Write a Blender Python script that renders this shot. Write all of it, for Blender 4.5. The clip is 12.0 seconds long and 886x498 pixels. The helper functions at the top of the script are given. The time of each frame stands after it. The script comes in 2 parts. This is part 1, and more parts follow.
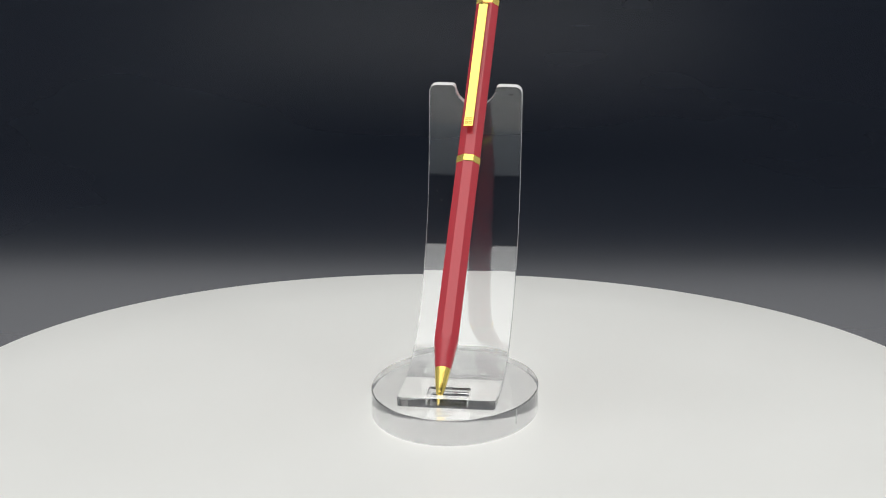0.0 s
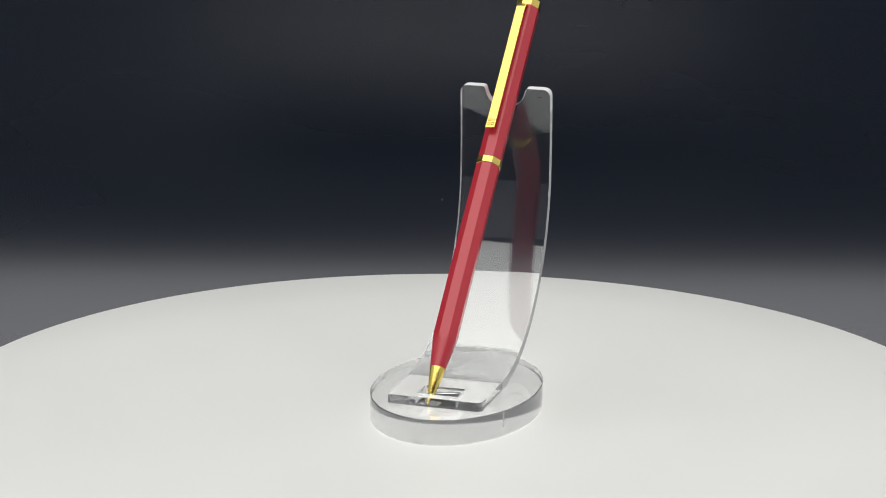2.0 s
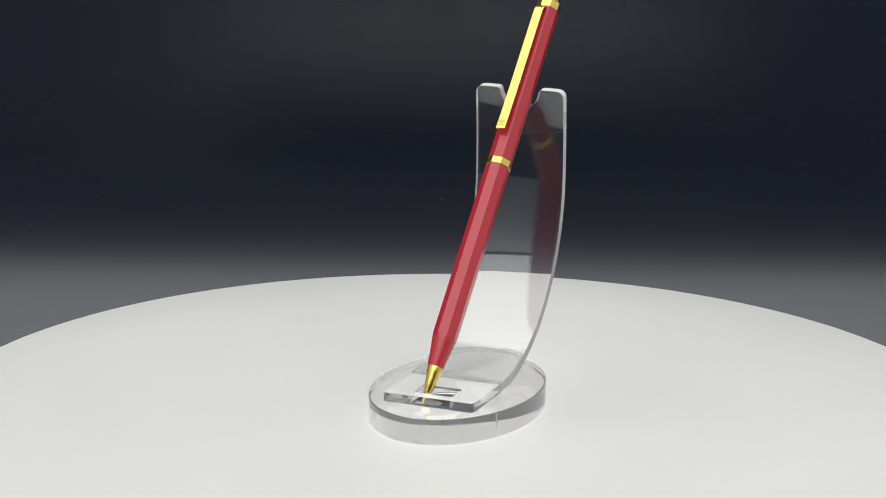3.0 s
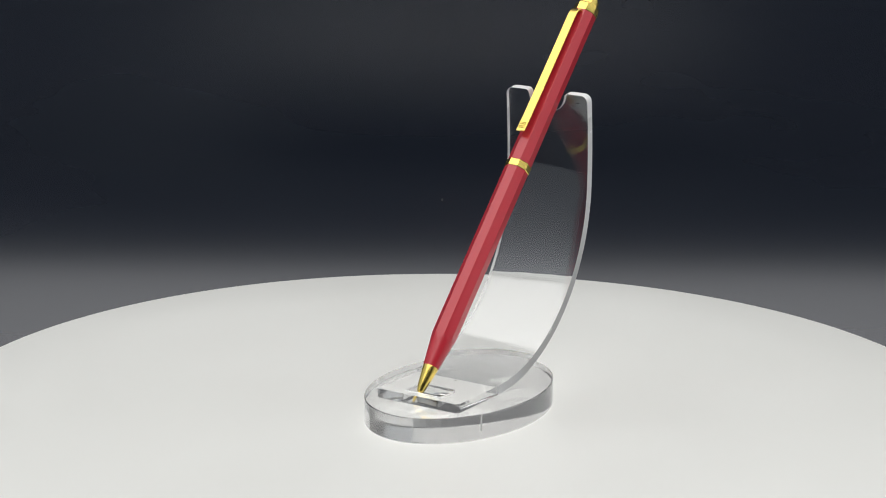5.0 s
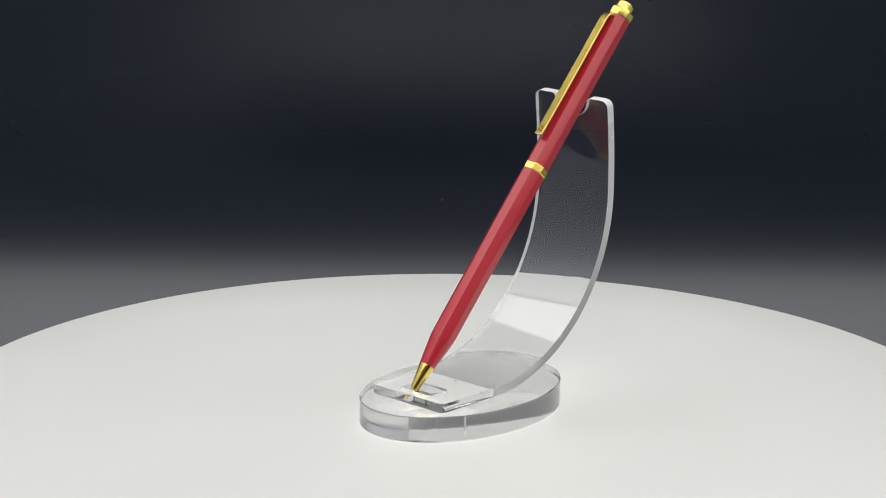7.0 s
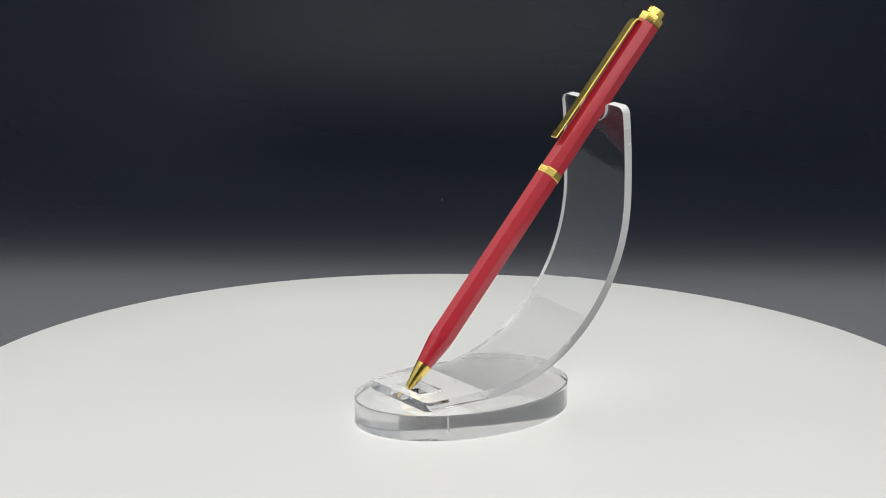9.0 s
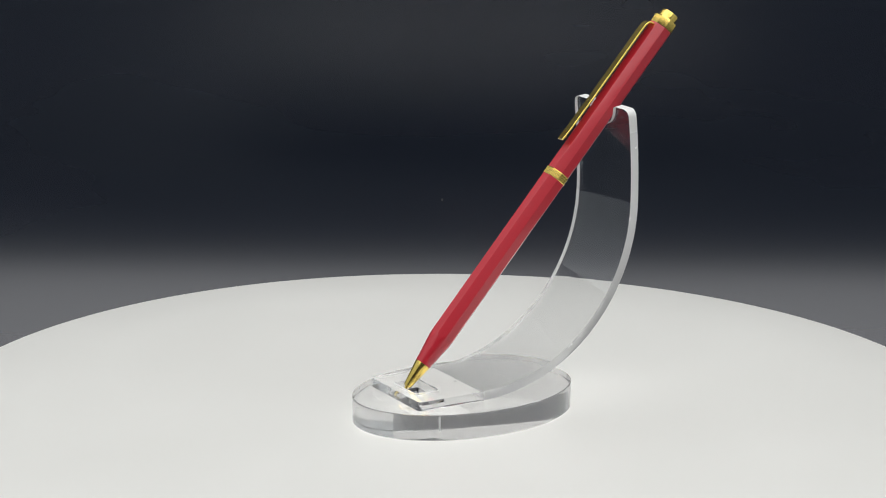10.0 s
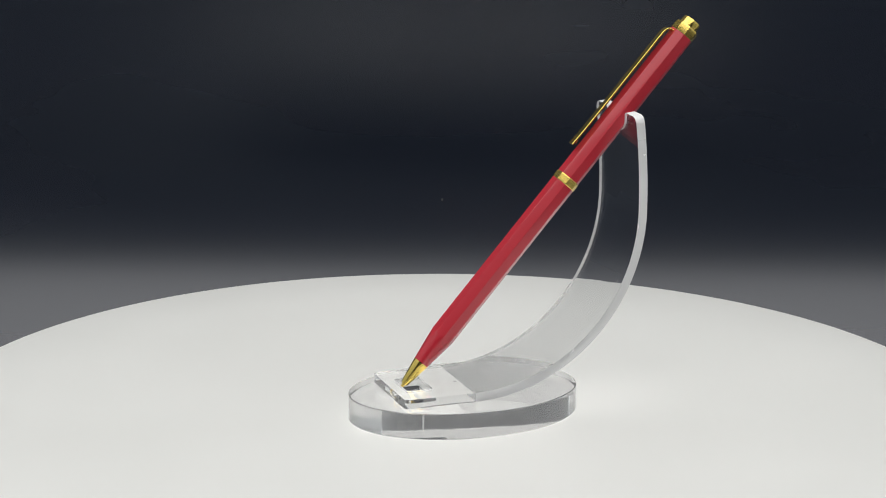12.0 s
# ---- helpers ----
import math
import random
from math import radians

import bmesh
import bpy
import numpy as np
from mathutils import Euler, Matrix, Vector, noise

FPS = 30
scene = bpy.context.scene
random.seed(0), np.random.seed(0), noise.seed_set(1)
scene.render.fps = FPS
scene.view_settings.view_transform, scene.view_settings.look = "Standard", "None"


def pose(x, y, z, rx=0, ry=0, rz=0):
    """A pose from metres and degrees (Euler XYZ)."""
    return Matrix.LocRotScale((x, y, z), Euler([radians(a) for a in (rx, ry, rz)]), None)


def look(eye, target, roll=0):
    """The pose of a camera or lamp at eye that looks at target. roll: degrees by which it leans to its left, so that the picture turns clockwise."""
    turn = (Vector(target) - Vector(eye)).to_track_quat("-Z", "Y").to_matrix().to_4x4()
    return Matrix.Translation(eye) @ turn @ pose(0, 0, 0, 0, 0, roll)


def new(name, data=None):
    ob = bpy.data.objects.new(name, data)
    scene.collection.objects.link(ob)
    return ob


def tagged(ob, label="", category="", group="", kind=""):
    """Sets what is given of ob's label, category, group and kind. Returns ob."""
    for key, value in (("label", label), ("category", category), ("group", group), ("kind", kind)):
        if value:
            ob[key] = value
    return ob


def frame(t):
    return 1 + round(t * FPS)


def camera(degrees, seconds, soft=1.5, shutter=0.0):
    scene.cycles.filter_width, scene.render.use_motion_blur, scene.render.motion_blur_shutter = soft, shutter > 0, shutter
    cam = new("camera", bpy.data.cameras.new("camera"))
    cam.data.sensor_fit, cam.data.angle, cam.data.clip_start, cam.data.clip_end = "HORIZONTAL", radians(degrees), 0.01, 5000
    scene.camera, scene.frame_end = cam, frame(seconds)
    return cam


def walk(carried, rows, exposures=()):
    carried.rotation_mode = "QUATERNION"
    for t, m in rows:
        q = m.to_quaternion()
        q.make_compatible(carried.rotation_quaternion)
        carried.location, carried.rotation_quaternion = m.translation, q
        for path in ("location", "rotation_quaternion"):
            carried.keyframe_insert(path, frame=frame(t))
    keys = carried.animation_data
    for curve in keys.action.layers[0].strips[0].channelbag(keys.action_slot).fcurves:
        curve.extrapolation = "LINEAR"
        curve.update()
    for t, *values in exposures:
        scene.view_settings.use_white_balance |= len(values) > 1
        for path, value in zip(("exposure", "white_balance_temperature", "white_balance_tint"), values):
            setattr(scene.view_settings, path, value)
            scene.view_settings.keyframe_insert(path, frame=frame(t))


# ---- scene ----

# ---- camera: it stands still before a slowly turning display plate ----
cam = camera(19.89, 12.0, soft=1.0)
EYE = Vector((0.0, -0.68107, 0.22448))
AIM = Vector((-math.sin(radians(0.20559)) * math.cos(radians(14.54262)),
              math.cos(radians(0.20559)) * math.cos(radians(14.54262)),
              -math.sin(radians(14.54262))))
VIEW = look(EYE, EYE + AIM, 0.39934)
walk(cam, [(0.0, VIEW), (12.0, VIEW)])

# ---- light ----
world = bpy.data.worlds.new("world")
scene.world = world
world.use_nodes = True
world.node_tree.nodes["Background"].inputs[0].default_value = (0.75, 0.85, 1.0, 1)
world.node_tree.nodes["Background"].inputs[1].default_value = 0.03


def area_lamp(name, m, sx, sy, watts, color):
    data = bpy.data.lights.new(name, "AREA")
    data.shape, data.size, data.size_y, data.energy, data.color = "RECTANGLE", sx, sy, watts, color
    ob = new(name, data)
    ob.matrix_world = m
    return ob


area_lamp("overhead_softbox", pose(0.0, -0.19, 0.64), 1.16, 1.12, 7.6, (1.0, 0.995, 0.975))
scene.view_settings.exposure = 0.0
scene.cycles.caustics_refractive = True
scene.cycles.caustics_reflective = True


# ---- materials ----
def material(name, color, rough=0.5, metal=0.0, **more):
    m = bpy.data.materials.new(name)
    m.use_nodes = True
    b = m.node_tree.nodes["Principled BSDF"]
    b.inputs["Base Color"].default_value = (*color, 1)
    b.inputs["Roughness"].default_value = rough
    b.inputs["Metallic"].default_value = metal
    for key, value in more.items():
        b.inputs[key.replace("_", " ")].default_value = value
    return m


def vary(m, c1, c2, scale, r1=None, r2=None, bump=0.0, bump_scale=600.0, stretch=(1, 1, 1)):
    """Colour and roughness wander between two values with a noise; a finer noise gives relief."""
    t = m.node_tree
    b = t.nodes["Principled BSDF"]
    co = t.nodes.new("ShaderNodeTexCoord")
    mp = t.nodes.new("ShaderNodeMapping")
    mp.inputs["Scale"].default_value = stretch
    t.links.new(co.outputs["Object"], mp.inputs[0])
    n = t.nodes.new("ShaderNodeTexNoise")
    n.inputs["Scale"].default_value, n.inputs["Detail"].default_value = scale, 5
    t.links.new(mp.outputs[0], n.inputs["Vector"])
    mix = t.nodes.new("ShaderNodeMix")
    mix.data_type = "RGBA"
    mix.inputs[6].default_value, mix.inputs[7].default_value = (*c1, 1), (*c2, 1)
    t.links.new(n.outputs["Fac"], mix.inputs[0])
    t.links.new(mix.outputs[2], b.inputs["Base Color"])
    if r1 is not None:
        r = t.nodes.new("ShaderNodeMapRange")
        r.inputs[1].default_value, r.inputs[2].default_value = 0.3, 0.7
        r.inputs[3].default_value, r.inputs[4].default_value = r1, r2
        t.links.new(n.outputs["Fac"], r.inputs[0])
        t.links.new(r.outputs[0], b.inputs["Roughness"])
    if bump:
        f = t.nodes.new("ShaderNodeTexNoise")
        f.inputs["Scale"].default_value, f.inputs["Detail"].default_value = bump_scale, 3
        t.links.new(mp.outputs[0], f.inputs["Vector"])
        u = t.nodes.new("ShaderNodeBump")
        u.inputs["Strength"].default_value, u.inputs["Distance"].default_value = bump, 0.0002
        t.links.new(f.outputs["Fac"], u.inputs["Height"])
        t.links.new(u.outputs[0], b.inputs["Normal"])
    return m


LACQUER = vary(material("red_lacquer", (0.45, 0.016, 0.030), 0.34, Coat_Weight=0.65, Coat_Roughness=0.10),
               (0.50, 0.016, 0.032), (0.55, 0.021, 0.040), 90, 0.31, 0.38, 0.04, 2500)
GOLD = vary(material("polished_gold", (1.0, 0.74, 0.22), 0.16, 1.0),
            (0.93, 0.69, 0.16), (0.96, 0.73, 0.20), 150, 0.20, 0.27, 0.03, 3000)
GOLD_DARK = material("engraved_gold", (0.16, 0.10, 0.02), 0.5, 0.8)
ACRYLIC = vary(material("clear_acrylic", (0.95, 0.955, 0.96), 0.0, 0.0, Transmission_Weight=1.0, IOR=1.64),
               (0.975, 0.979, 0.983), (0.982, 0.985, 0.988), 40, None, None, 0.2, 70, (0.4, 1, 1))
# sawn edges are rough; their added white stands in for piped light
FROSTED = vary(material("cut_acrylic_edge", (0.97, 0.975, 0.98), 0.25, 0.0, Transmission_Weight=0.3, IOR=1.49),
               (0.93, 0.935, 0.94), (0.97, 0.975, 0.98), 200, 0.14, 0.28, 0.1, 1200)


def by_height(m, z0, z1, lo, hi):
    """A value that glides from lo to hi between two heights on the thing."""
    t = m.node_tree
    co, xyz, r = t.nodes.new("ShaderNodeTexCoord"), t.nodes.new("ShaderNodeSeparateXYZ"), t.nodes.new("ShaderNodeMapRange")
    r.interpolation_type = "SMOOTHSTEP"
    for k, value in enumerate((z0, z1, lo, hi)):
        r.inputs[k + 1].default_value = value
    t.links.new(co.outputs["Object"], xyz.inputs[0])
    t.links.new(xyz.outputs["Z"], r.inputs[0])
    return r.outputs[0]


# glassy low, whiter high: the edge's uneven brightness is set in its transmission
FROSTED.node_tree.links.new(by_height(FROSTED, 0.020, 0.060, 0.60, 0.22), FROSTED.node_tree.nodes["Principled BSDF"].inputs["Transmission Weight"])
SANDED = material("sanded_acrylic_tip", (0.9, 0.9, 0.9), 0.5, 0.0, Transmission_Weight=0.1, IOR=1.49)
ACRYLIC_BLOCK = material("thick_clear_acrylic", (0.78, 0.78, 0.785), 0.0, 0.0, Transmission_Weight=1.0, IOR=1.49)
SAWN_SIDE = vary(material("sawn_acrylic_side", (0.8, 0.8, 0.805), 0.05, 0.0, Transmission_Weight=0.86, IOR=1.49),
                 (0.79, 0.79, 0.795), (0.82, 0.82, 0.825), 120, 0.03, 0.09, 0.06, 900, (1, 1, 0.12))
PLATE = vary(material("white_plate", (0.8, 0.8, 0.78), 0.4),
             (0.80, 0.80, 0.775), (0.82, 0.82, 0.80), 14, 0.36, 0.46, 0.03, 900)
HOUSING = vary(material("black_housing", (0.03, 0.03, 0.03), 0.5), (0.025, 0.025, 0.025), (0.035, 0.035, 0.035), 60)
BACKING = vary(material("black_backdrop", (0.014, 0.019, 0.030), 0.27, Specular_IOR_Level=1.0, Specular_Tint=(0.97, 0.97, 1.0, 1)),
               (0.012, 0.016, 0.027), (0.017, 0.023, 0.038), 5, 0.25, 0.29, 0.05, 700, (0.25, 1, 1))
ROOM = vary(material("dim_wall", (0.12, 0.12, 0.12), 0.9), (0.10, 0.10, 0.105), (0.13, 0.13, 0.13), 3, None, None, 0.1, 200)
TABLE = vary(material("dark_table", (0.06, 0.06, 0.06), 0.5), (0.05, 0.05, 0.055), (0.07, 0.07, 0.075), 6, 0.45, 0.55, 0.1, 300)
REFLECTOR = vary(material("pale_reflector", (0.6, 0.66, 0.7), 0.7), (0.50, 0.55, 0.58), (0.57, 0.61, 0.64), 6, 0.6, 0.7, 0.1, 300)
CLOTH = vary(material("white_cloth", (0.75, 0.75, 0.74), 0.9), (0.76, 0.81, 0.84), (0.80, 0.84, 0.87), 8, None, None, 0.03, 300)
LINT = material("grey_lint", (0.14, 0.14, 0.14), 0.9)
SCUFF = material("dark_scuff", (0.12, 0.115, 0.11), 0.7)
DUST = material("pale_dust", (0.6, 0.6, 0.6), 0.8)


# ---- mesh helpers ----
def mesh(name, bm, mat, sharp=25):
    bmesh.ops.recalc_face_normals(bm, faces=bm.faces[:])
    if bm.calc_volume(signed=True) < 0:
        bmesh.ops.reverse_faces(bm, faces=bm.faces[:])
    for f in bm.faces:
        f.smooth = True
    for e in bm.edges:
        if len(e.link_faces) == 2 and e.calc_face_angle(0) > radians(sharp):
            e.smooth = False
    me = bpy.data.meshes.new(name)
    bm.to_mesh(me)
    bm.free()
    me.materials.append(mat)
    return new(name, me)


def part(name, bm, mat, parent, label="", sharp=25):
    ob = mesh(name, bm, mat, sharp)
    ob.parent = parent
    return tagged(ob, label) if label else ob


def thing(name, label, category):
    ob = new(name)
    ob.empty_display_size = 0.01
    return tagged(ob, label, category)


def loft(rings, cap=True):
    """Closed rings of points, each joined to the next."""
    bm = bmesh.new()
    vs = [[bm.verts.new(p) for p in ring] for ring in rings]
    n = len(vs[0])
    for a, b in zip(vs, vs[1:]):
        for i in range(n):
            bm.faces.new((a[i], a[(i + 1) % n], b[(i + 1) % n], b[i]))
    if cap:
        bm.faces.new(vs[0])
        bm.faces.new(vs[-1])
    return bm


def lathe(profile, n=96):
    """A solid of revolution round z from (radius, z) pairs, bottom to top, closed at both ends."""
    return loft([[(r * math.cos(2 * math.pi * i / n), r * math.sin(2 * math.pi * i / n), z) for i in range(n)] for r, z in profile])


def box(x0, x1, y0, y1, z0, z1):
    bm = bmesh.new()
    bmesh.ops.create_cube(bm, size=1)
    for v in bm.verts:
        v.co = (x0 if v.co.x < 0 else x1, y0 if v.co.y < 0 else y1, z0 if v.co.z < 0 else z1)
    return bm


# ---- the setting: a table with a black sweep behind, in a dim room ----
TABLE_Z = -0.119
SWEEP_Y, SWEEP_R = 0.225, 0.12


def build_sweep():
    line = [(-0.15 + 0.09 * i, TABLE_Z) for i in range(4)]
    for i in range(33):
        a = radians(90 * i / 32)
        line.append((SWEEP_Y + SWEEP_R * math.sin(a), TABLE_Z + SWEEP_R * (1 - math.cos(a))))
    line += [(SWEEP_Y + SWEEP_R, TABLE_Z + SWEEP_R + 0.15 * i) for i in range(1, 4)]
    bm = bmesh.new()
    xs = (-0.59, -0.3, 0.0, 0.3, 0.59)
    g = [[bm.verts.new((x, y, z)) for x in xs] for y, z in line]
    for a, b in zip(g, g[1:]):
        for i in range(len(xs) - 1):
            bm.faces.new((a[i], a[i + 1], b[i + 1], b[i]))
    top = bmesh.ops.extrude_face_region(bm, geom=bm.faces[:])
    for v in top["geom"]:
        if isinstance(v, bmesh.types.BMVert):
            v.co.z -= 0.004
            v.co.y += 0.004
    return tagged(mesh("backdrop", bm, BACKING, 40), "black satin sweep backdrop curving up behind the turntable", "backdrop", kind="structure")


build_sweep()
tagged(mesh("table", box(-1.15, 1.15, -1.0, 0.6, TABLE_Z - 0.04, TABLE_Z - 0.005), TABLE), "dark table top under the backdrop", "table", kind="structure")
# unseen pale panel, added for its reflection in the strip and backdrop
tagged(mesh("mat", box(-0.26, 0.06, -0.86, -0.36, TABLE_Z - 0.0048, TABLE_Z - 0.002), REFLECTOR), "pale grey panel added out of view to reflect in the strip", "mat", kind="structure")
ROOM_BOX = 1.9
for nm, b in (("wall_north", (-ROOM_BOX, ROOM_BOX, ROOM_BOX, ROOM_BOX + 0.1, -0.8, 1.7)),
              ("wall_south", (-ROOM_BOX, ROOM_BOX, -ROOM_BOX - 0.1, -ROOM_BOX, -0.8, 1.7)),
              ("wall_east", (ROOM_BOX, ROOM_BOX + 0.1, -ROOM_BOX, ROOM_BOX, -0.8, 1.7)),
              ("wall_west", (-ROOM_BOX - 0.1, -ROOM_BOX, -ROOM_BOX, ROOM_BOX, -0.8, 1.7)),
              ("ceiling", (-ROOM_BOX, ROOM_BOX, -ROOM_BOX, ROOM_BOX, 1.7, 1.8)),
              ("floor", (-ROOM_BOX, ROOM_BOX, -ROOM_BOX, ROOM_BOX, -0.9, -0.8))):
    tagged(mesh(nm, box(*b), ROOM), "plain dim grey room surface", "wall" if "wall" in nm else nm, kind="structure")


lint = bmesh.new()
bmesh.ops.create_icosphere(lint, subdivisions=2, radius=0.0005)
for v in lint.verts:
    v.co = Vector((-0.0041, SWEEP_Y + math.sqrt(SWEEP_R ** 2 - (SWEEP_R + 0.0199 + TABLE_Z) ** 2) - 0.0004, -0.0199)) + Vector((v.co.x * (1 + 0.5 * noise.noise(v.co * 3000)), v.co.y * 0.4, v.co.z * 1.3))
tagged(mesh("lint_speck", lint, LINT), "tiny pale lint speck stuck on the black backdrop", "lint")

# white cloth sides of the light tent, open to the camera
for nm, x0, x1, front in (("side_cloth_west", -0.61, -0.6, -0.98), ("side_cloth_east", 0.6, 0.61, -0.5)):
    tagged(mesh(nm, box(x0, x1, front, 0.38, TABLE_Z - 0.004, 0.63), CLOTH), "plain white cloth side of a light tent", "tent side", kind="structure")

# ---- turntable ----
PLATE_R = 0.15137


def build_turntable():
    t = thing("turntable", "round white motorised display turntable with a plain smooth plate", "turntable")
    rim = [(0.002, -0.012), (PLATE_R - 0.0012, -0.012)]
    rim += [(PLATE_R - 0.0008 + 0.0008 * math.sin(radians(a)), -0.0112 - 0.0008 * math.cos(radians(a))) for a in (30, 60, 90)]
    rim += [(PLATE_R - 0.0008 + 0.0008 * math.cos(radians(a)), -0.0008 + 0.0008 * math.sin(radians(a))) for a in (0, 30, 60, 90)]
    rim += [(PLATE_R * k, 0.0) for k in (0.8, 0.5, 0.2, 0.02)]
    part("plate", lathe(rim, 192), PLATE, t)
    part("housing", lathe([(0.11, TABLE_Z), (0.118, TABLE_Z + 0.001), (0.118, -0.0165), (0.114, -0.0145), (0.02, -0.0145)], 96), HOUSING, t, "black turntable housing under the plate")
    part("spindle", lathe([(0.012, -0.0145), (0.012, -0.012)], 32), HOUSING, t)
    return t


turntable = build_turntable()

# ---- acrylic pen stand; in its own space x runs across, y to the back, z up ----
W, BASE_H = 0.02731, 0.00737
LIFT = 0.00006
BASE_A, BASE_B, BASE_V = 0.02348, 0.03323, 0.01982
STRIP_T = 0.0026
ARC_V, ARC_Z, ARC_R = 0.0185, 0.05817, 0.0508
STRIP_FRONT, STRIP_TOP = -0.0024, 0.0850
SLOT_U, SLOT_V0, SLOT_V1 = 0.0059, 0.0009, 0.0085


def back_line(n_arc=40):
    """The strip's underside and back, from the front of its foot to its top: (y, z, slope angle)."""
    line = [(STRIP_FRONT, ARC_Z - ARC_R, 0.0)]
    for i in range(n_arc + 1):
        a = 90.0 * i / n_arc
        line.append((ARC_V + ARC_R * math.sin(radians(a)), ARC_Z - ARC_R * math.cos(radians(a)), a))
    y, z = ARC_V + ARC_R, ARC_Z
    r2 = 0.20
    for i in range(1, 9):
        a = 7.75 * i / 8
        line.append((y - r2 * (1 - math.cos(radians(a))), z + r2 * math.sin(radians(a)), 90 + a))
    return line


def on_strip(s_len, depth):
    """A point in the strip by its length from the front of the foot; depth 0 is its back, 1 its inner face."""
    acc = 0.0
    for (y0, z0, a0), (y1, z1, a1) in zip(LINE, LINE[1:]):
        d = math.hypot(y1 - y0, z1 - z0)
        if acc + d >= s_len or (y1, z1, a1) == LINE[-1]:
            k = (s_len - acc) / d
            y, z, a = y0 + (y1 - y0) * k, z0 + (z1 - z0) * k, radians(a0 + (a1 - a0) * k)
            t = STRIP_T * depth
            return (y - t * math.sin(a), z + t * math.cos(a))
        acc += d


LINE = back_line()
STRIP_LEN = sum(math.hypot(b[0] - a[0], b[1] - a[1]) for a, b in zip(LINE, LINE[1:]))


def outline():
    """The flat strip before bending, as (u, s): s runs up its length. Corners rounded, a round notch in its top edge."""
    h, c1, c2 = W / 2, 0.0014, 0.0022
    pts = []

    def arc(cu, cs, r, a0, a1, n):
        for i in range(n + 1):
            a = radians(a0 + (a1 - a0) * i / n)
            pts.append((cu + r * math.cos(a), cs + r * math.sin(a)))

    arc(h - c1, c1, c1, -90, 0, 5)
    top = STRIP_LEN
    arc(h - c2, top - c2, c2, 0, 90, 7)
    r, f = 0.0060, 0.0011
    dep = 0.0003
    # shoulder fillets, then the notch, then the other shoulder
    arc(r + f, top - f, f, 90, 172, 5)
    arc(0, top - dep, r, -7, -173, 22)
    arc(-r - f, top - f, f, 8, 90, 5)
    arc(-h + c2, top - c2, c2, 90, 180, 7)
    arc(-h + c1, c1, c1, 180, 270, 5)
    return pts


def build_stand():
    st = thing("pen_stand", "clear acrylic pen stand, curved strip on an oval base", "pen stand")
    n = 360
    e = 0.00014

    def oval(k, z, chip=0.0):
        """An oval k inside the base's outline; chip: how far the saw has nibbled its edge."""
        out = []
        for i in range(n):
            a = 2 * math.pi * i / n
            q = k + chip * max(0.0, noise.noise((60 * math.cos(a), 60 * math.sin(a), 3.0)) + 0.3)
            out.append(((BASE_A - q) * math.cos(a), BASE_V + (BASE_B - q) * math.sin(a), z))
        return out

    pts = outline()
    flat = ARC_V - STRIP_FRONT
    c = 0.0006
    s0, s1 = SLOT_V0 - STRIP_FRONT, SLOT_V1 - STRIP_FRONT
    slot_pts = []
    for cu, cs, a0 in ((SLOT_U - c, s0 + c, -90), (SLOT_U - c, s1 - c, 0), (-SLOT_U + c, s1 - c, 90), (-SLOT_U + c, s0 + c, 180)):
        for i in range(4):
            a = radians(a0 + 30 * i)
            slot_pts.append((cu + c * math.cos(a), cs + c * math.sin(a)))
    # base, a hair above the plate, its top open where the strip's foot is cemented on
    bm = loft([oval(0.0003, LIFT), oval(0.0, LIFT + 0.0003), oval(0, BASE_H - e), oval(e * 0.3, BASE_H - e * 0.3, 0.0002), oval(e, BASE_H, 0.0004)], False)
    bm.faces.new([bm.verts.new(q) for q in oval(0.0003, LIFT)])
    rim = [bm.verts.new(q) for q in oval(e, BASE_H, 0.0004)]
    for f in bm.faces:
        f.material_index = 1 if len(f.verts) == 4 and abs(f.calc_center_median().z - BASE_H / 2) < BASE_H / 2 - 0.00005 else 0
    foot = [(u, q) for u, q in pts if q < flat and u > 0] + [(W / 2, flat), (-W / 2, flat)] + [(u, q) for u, q in pts if q < flat and u < 0]
    hole = [bm.verts.new((u, q + STRIP_FRONT, BASE_H)) for u, q in foot]
    edges = [bm.edges.new((r[i], r[(i + 1) % len(r)])) for r in (rim, hole) for i in range(len(r))]
    bmesh.ops.triangle_fill(bm, use_beauty=True, edges=edges)
    bm.faces.new([bm.verts.new((u, q + STRIP_FRONT, BASE_H)) for u, q in slot_pts])
    bmesh.ops.remove_doubles(bm, verts=bm.verts[:], dist=1e-7)
    base = part("base", bm, ACRYLIC_BLOCK, st, "thick clear oval acrylic base with a sawn side", 6)
    base.data.materials.append(SAWN_SIDE)
    # strip: the outline is cut into rows along its length, then bent
    bm = bmesh.new()
    ring = [bm.verts.new((u, s, 0)) for u, s in pts]
    es = [bm.edges.new((ring[i], ring[(i + 1) % len(ring)])) for i in range(len(ring))]
    slot = [bm.verts.new((u, q, 0)) for u, q in slot_pts]
    es += [bm.edges.new((slot[i], slot[(i + 1) % len(slot)])) for i in range(len(slot))]
    bmesh.ops.triangle_fill(bm, use_beauty=True, edges=es)
    cuts = [flat + (STRIP_LEN - flat) * i / 64 for i in range(64)]
    for s in cuts:
        bmesh.ops.bisect_plane(bm, geom=bm.verts[:] + bm.edges[:] + bm.faces[:], plane_co=(0, s, 0), plane_no=(0, 1, 0))
    bmesh.ops.dissolve_limit(bm, angle_limit=0.0001, verts=[], edges=[])
    ext = bmesh.ops.extrude_face_region(bm, geom=bm.faces[:])
    for v in ext["geom"]:
        if isinstance(v, bmesh.types.BMVert):
            v.co.z += STRIP_T
    bm.normal_update()
    for f in bm.faces:
        s_mid = f.calc_center_median().y
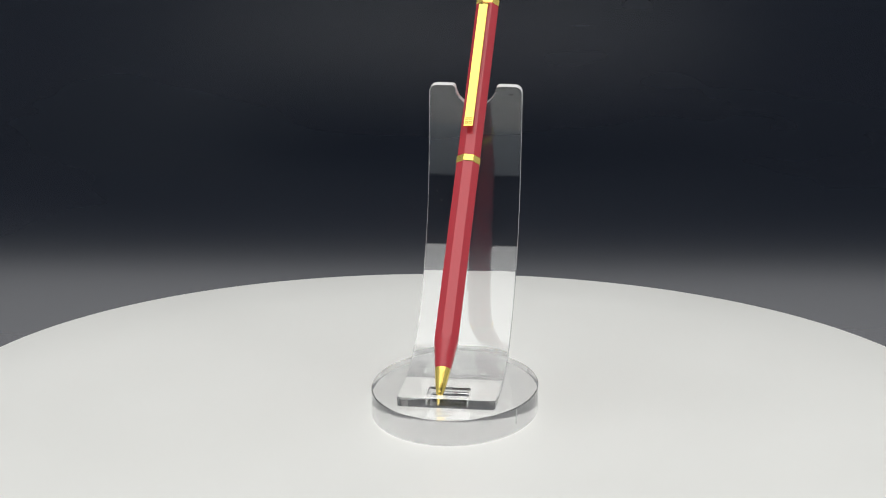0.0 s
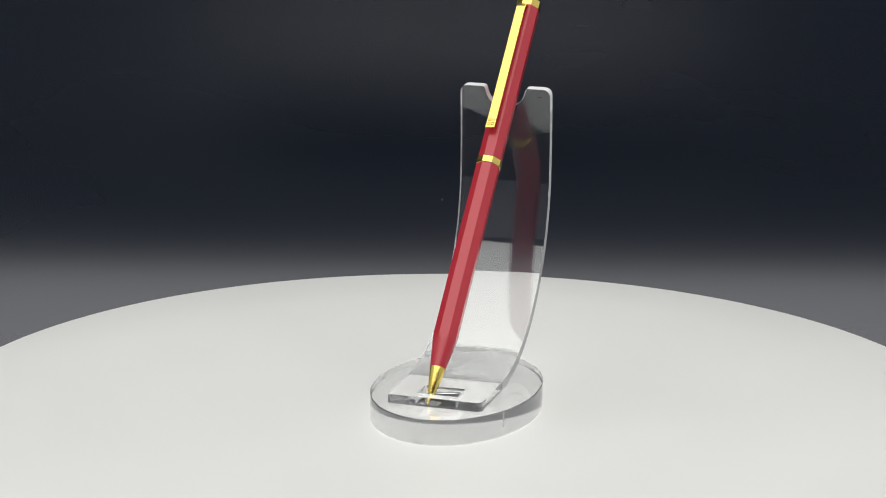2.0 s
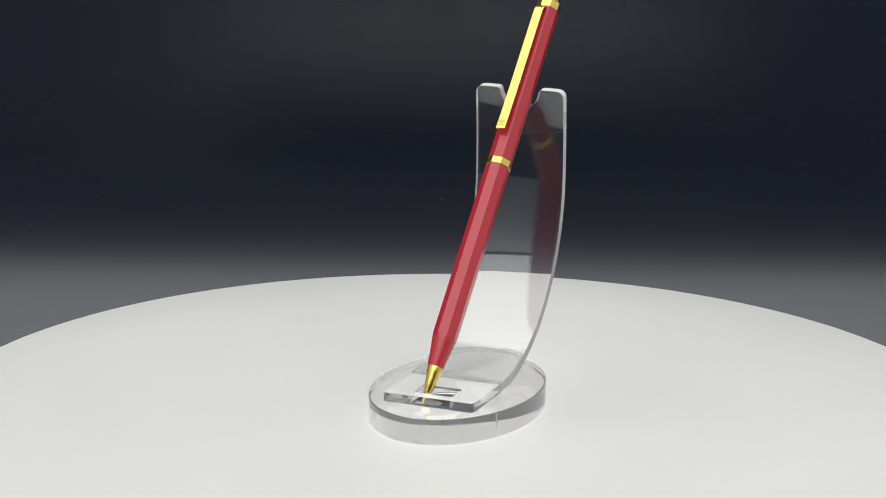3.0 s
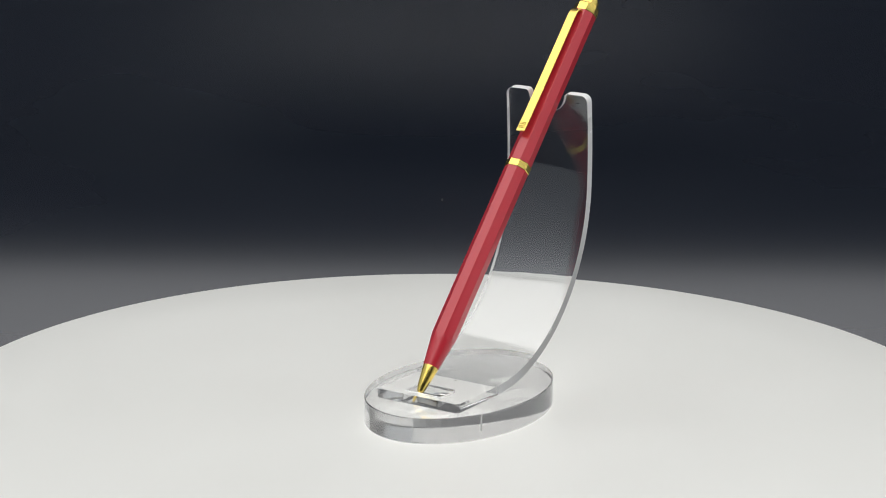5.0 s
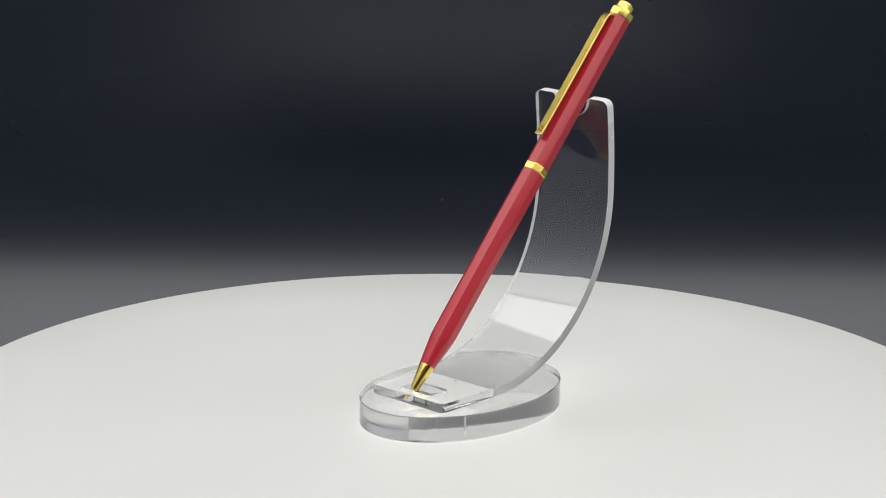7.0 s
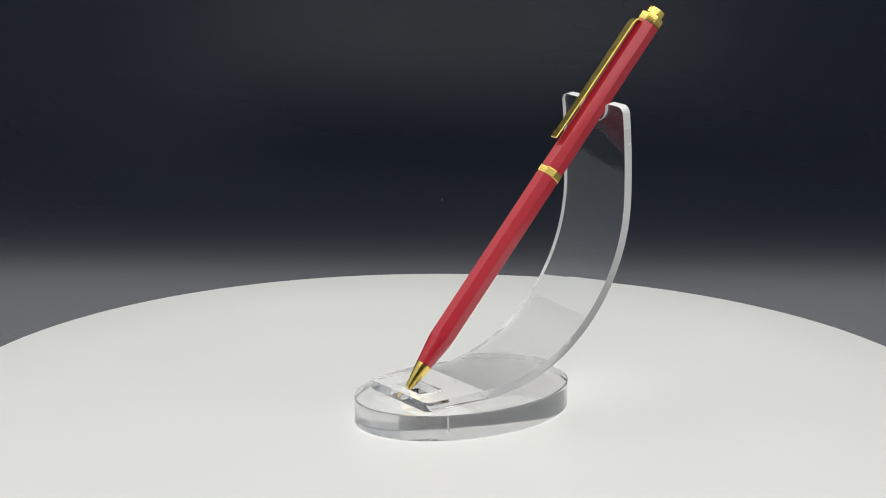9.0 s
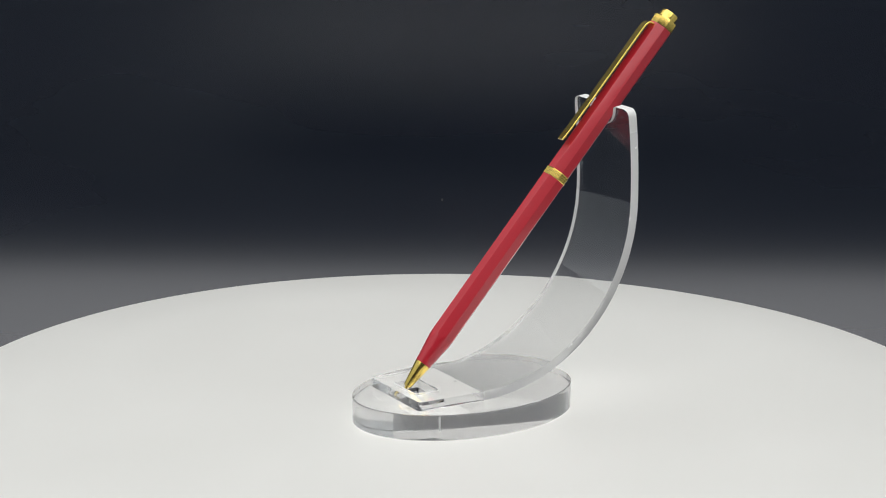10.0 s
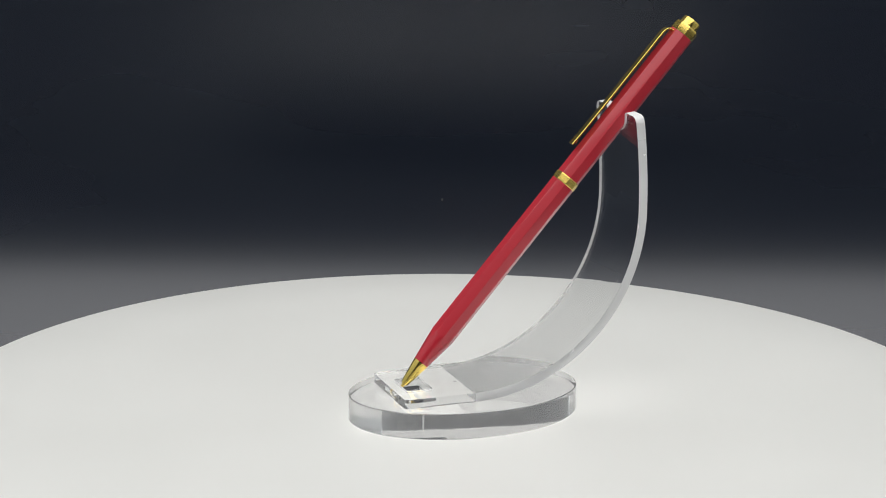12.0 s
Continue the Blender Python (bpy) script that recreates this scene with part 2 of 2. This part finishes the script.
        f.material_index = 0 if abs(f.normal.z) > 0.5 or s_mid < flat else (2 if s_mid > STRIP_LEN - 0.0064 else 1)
    under = [f for f in bm.faces if all(v.co.z < 0.0001 for v in f.verts) and f.calc_center_median().y < flat]
    bmesh.ops.delete(bm, geom=under, context="FACES_ONLY")
    for v in bm.verts:
        y, z = on_strip(min(max(v.co.y, 0.0), STRIP_LEN), v.co.z / STRIP_T)
        bow = 0.0 if v.co.y < flat else math.sin(math.pi * (v.co.y - flat) / (STRIP_LEN - flat))
        v.co = (v.co.x - 0.0005 * bow, y, z)
    strip = part("curved_strip", bm, ACRYLIC, st, "clear bent acrylic strip with a round notch and a slot", 30)
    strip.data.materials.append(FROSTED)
    strip.data.materials.append(SANDED)
    base.visible_shadow = strip.visible_shadow = False
    # dust and small scratches on the strip's inner face
    specks = [(0.0085, 0.060, 0.00012, 0.0004), (0.0075, 0.052, 0.0003, 0.00008), (0.0102, 0.078, 0.00005, 0.0005)]
    rng = random.Random(7)
    specks += [(rng.uniform(-0.0122, 0.0122), rng.uniform(0.036, STRIP_LEN - 0.004), rng.uniform(0.00005, 0.00011), rng.uniform(0.00005, 0.00014)) for _ in range(26)]
    for u, sl, w, h in specks:
        y0, z0 = on_strip(sl, 1)
        y1, z1 = on_strip(sl + 0.001, 1)
        d = bmesh.new()
        bmesh.ops.create_icosphere(d, subdivisions=1, radius=1.0)
        tang = Vector((0, y1 - y0, z1 - z0)).normalized()
        nrm = Vector((1, 0, 0)).cross(tang)
        for v in d.verts:
            q = v.co.copy()
            v.co = Vector((u, y0, z0)) + Vector((1, 0, 0)) * (q.x * w + q.y * h * 0.4) + tang * q.y * h + nrm * q.z * 0.00004
        part("dust_speck", d, DUST, strip)
    # dark scuff by the tip, a bubble in the cement, and the seam where the saw came round
    for nm, c3, size in (("scuff", (0.0105, *on_strip(STRIP_LEN - 0.0024, 1.01)), (0.0008, 0.00005, 0.00016)),
                         ("cement_bubble", (0.0003, 0.0172, BASE_H + 0.0003), (0.00055, 0.0005, 0.00012))):
        d = bmesh.new()
        bmesh.ops.create_icosphere(d, subdivisions=2, radius=1.0)
        for v in d.verts:
            v.co = Vector(c3) + Vector((v.co.x * size[0], v.co.y * size[1], v.co.z * size[2])) * (1 + 0.4 * noise.noise(v.co * 2))
        part(nm, d, SCUFF, strip if nm == "scuff" else base, "small dark mark")
    a = radians(-34.9)
    seam = loft([[(BASE_A * math.cos(b) * k, BASE_V + BASE_B * math.sin(b) * k, z) for b, k in ((a - 0.009, 0.999), (a - 0.004, 1.004), (a + 0.004, 1.004), (a + 0.009, 0.999))]
                 for z in (0.0028, 0.0034, 0.0069, BASE_H - 0.0003)])
    part("seam", seam, FROSTED, base, "pale upright saw seam")
    return st


stand = build_stand()

# ---- ballpoint pen, built along z from the end of its nose cone ----
PEN_L = 0.130
BARREL_R = 0.00361
FACET_TURN = radians(12)


def flat_radius(angle, r):
    """Radius of an octagon of corner radius r; a flat faces angle 0."""
    a = (angle + math.pi / 8) % (math.pi / 4) - math.pi / 8
    return r * math.cos(math.pi / 8) / math.cos(a)


def octagon(r, z, limit=None, n=48, soft=0.0):
    out = []
    for i in range(n):
        a = 2 * math.pi * i / n + math.pi / 8
        q = flat_radius(a, r)
        q = min(q, r * (1 - soft))
        if limit is not None:
            q = min(q, limit)
        out.append((q * math.cos(a + FACET_TURN), q * math.sin(a + FACET_TURN), z))
    return out


def build_pen():
    pen = thing("ballpoint_pen", "slim eight-sided red lacquered ballpoint pen with gold trim", "pen")
    L = PEN_L
    z_j, z_s, z_r, z_c = 0.0600 * L, 0.137 * L, 0.5625 * L, 0.966 * L
    # lower barrel: an octagon cut by a cone towards the nose
    rings = []
    for i in range(25):
        z = z_j + (z_s + 0.001 - z_j) * i / 24
        k = (z - z_j) / (z_s - z_j)
        rings.append(octagon(BARREL_R, z, 0.00225 + (BARREL_R - 0.00225) * min(k, 1.0), soft=0.006))
    rings.append(octagon(BARREL_R, z_r - 0.0012, soft=0.006))
    part("lower_barrel", loft(rings), LACQUER, pen, "", 18)
    part("upper_barrel", loft([octagon(BARREL_R * 0.99, z_r + 0.0011, soft=0.006), octagon(BARREL_R * 0.99, z_c, soft=0.006)]), LACQUER, pen, "", 18)
    rr = BARREL_R * 1.03
    part("centre_ring", loft([octagon(rr * 0.96, z_r - 0.00125), octagon(rr, z_r - 0.0010), octagon(rr, z_r + 0.0009), octagon(rr * 0.96, z_r + 0.00112)]), GOLD, pen, "gold eight-sided centre ring", 18)
    part("nose_cone", lathe([(0.0006, 0.0), (0.00095, 0.0001), (0.00108, 0.0004), (0.00108, 0.0007), (0.00122, 0.0011), (0.0016, 0.0035), (0.0020, 0.0060), (0.00222, z_j - 0.0003), (0.00222, z_j)], 64), GOLD, pen, "gold tapered nose cone")
    part("writing_tip", lathe([(0.0002, -0.0026), (0.00036, -0.0024), (0.00048, -0.0012), (0.0005, 0.0002)], 24), GOLD, pen, "fine gold writing tip")
    # cap ring and push button
    part("cap_ring", loft([octagon(BARREL_R * 0.99, z_c - 0.0001), octagon(BARREL_R * 1.01, z_c + 0.0002), octagon(BARREL_R * 1.01, z_c + 0.0023), octagon(BARREL_R * 0.95, z_c + 0.0027)]), GOLD, pen, "gold eight-sided cap ring", 18)
    b = BARREL_R * 0.8
    part("push_button", loft([octagon(b, z_c + 0.0026, b * 0.95), octagon(b, z_c + 0.0044, b * 0.95), octagon(b * 0.93, z_c + 0.0049, soft=0.03), octagon(b * 0.6, z_c + 0.0050, soft=0.03)]), GOLD, pen, "gold push button", 18)
    # clip: a flat bar along +x, bent down to the body under the cap ring
    h = 0.00142
    line = [(0.00525, 0.631 * L), (0.00505, 0.66 * L), (0.0049, 0.75 * L), (0.0048, 0.945 * L - 0.0006)]
    bend = [(0.0048 - 0.0009 * (1 - math.cos(radians(a))), 0.945 * L - 0.0006 + 0.0020 * math.sin(radians(a))) for a in (25, 50, 75, 90)]
    line += bend + [(0.0026, 0.945 * L + 0.0016)]
    tk = 0.00055
    rings = []
    for i, (x, z) in enumerate(line):
        x0, z0 = line[max(i - 1, 0)]
        x1, z1 = line[min(i + 1, len(line) - 1)]
        d = math.hypot(x1 - x0, z1 - z0)
        nx, nz = (z1 - z0) / d, -(x1 - x0) / d
        e = 0.00012
        sec = [(-h, e), (-h + e, 0), (h - e, 0), (h, e), (h, tk - e), (h - e, tk), (-h + e, tk), (-h, tk - e)]
        rings.append([(x + nx * q, u, z + nz * q) for u, q in sec])
    clip = part("clip", loft(rings), GOLD, pen, "flat gold pocket clip", 30)
    nub = bmesh.new()
    bmesh.ops.create_uvsphere(nub, u_segments=16, v_segments=10, radius=0.0006)
    for v in nub.verts:
        v.co = (v.co.x * 0.9 + 0.0050, v.co.y * 1.6, v.co.z * 1.2 + 0.642 * L)
    part("contact_bump", nub, GOLD, clip)
    # engraved mark: four small open squares near the clip's end
    em = bmesh.new()
    x = 0.00525 + tk
    for cu in (-0.00055, 0.00055):
        for k in (0, 1):
            cz = 0.631 * L + 0.0012 + 0.0012 * k
            for a0, a1, c0, c1 in ((-0.0004, 0.0004, -0.0004, -0.00027), (-0.0004, 0.0004, 0.00027, 0.0004), (-0.0004, -0.00027, -0.00027, 0.00027), (0.00027, 0.0004, -0.00027, 0.00027)):
                g = bmesh.ops.create_cube(em, size=1)["verts"]
                for v in g:
                    zz = cz + (c0 if v.co.z < 0 else c1)
                    xs = x - (zz - 0.631 * L) * 0.06
                    v.co = (xs - 0.0001 if v.co.x < 0 else xs + 0.00008, cu + (a0 if v.co.y < 0 else a1), zz)
    part("engraved_mark", em, GOLD_DARK, clip, "small darker engraved mark of four open squares")
    return pen


pen = build_pen()

# pose of the pen in the stand's space
TIP = Vector((-0.00233, 0.00285, 0.00941))
END = Vector((0.0013, 0.08708, 0.10836))
AXIS = (END - TIP).normalized()
PEN_ROLL = 4.5


def pen_in_stand():
    up = Vector((0, 0, 1))
    front = (up - AXIS * up.dot(AXIS)).normalized()
    front = Matrix.Rotation(radians(PEN_ROLL), 3, -AXIS) @ front
    side = AXIS.cross(front)
    m = Matrix((front, side, AXIS)).transposed().to_4x4()
    return Matrix.Translation(TIP) @ m


# ---- what turns: the plate, and on it the stand with the pen ----
def heading(t):
    return -6.8 - 5.21 * t


def stand_pose(t):
    turn = Matrix.Rotation(radians(heading(t) - heading(0)), 4, "Z")
    return turn @ Matrix.Translation((-0.00107, -0.01636, 0)) @ Matrix.Rotation(radians(heading(0)), 4, "Z")


def motions():
    times = [0.5 * i for i in range(25)]
    walk(turntable, [(t, Matrix.Rotation(radians(heading(t) - heading(0)), 4, "Z")) for t in times])
    walk(stand, [(t, stand_pose(t)) for t in times])
    walk(pen, [(t, stand_pose(t) @ pen_in_stand()) for t in times])


motions()
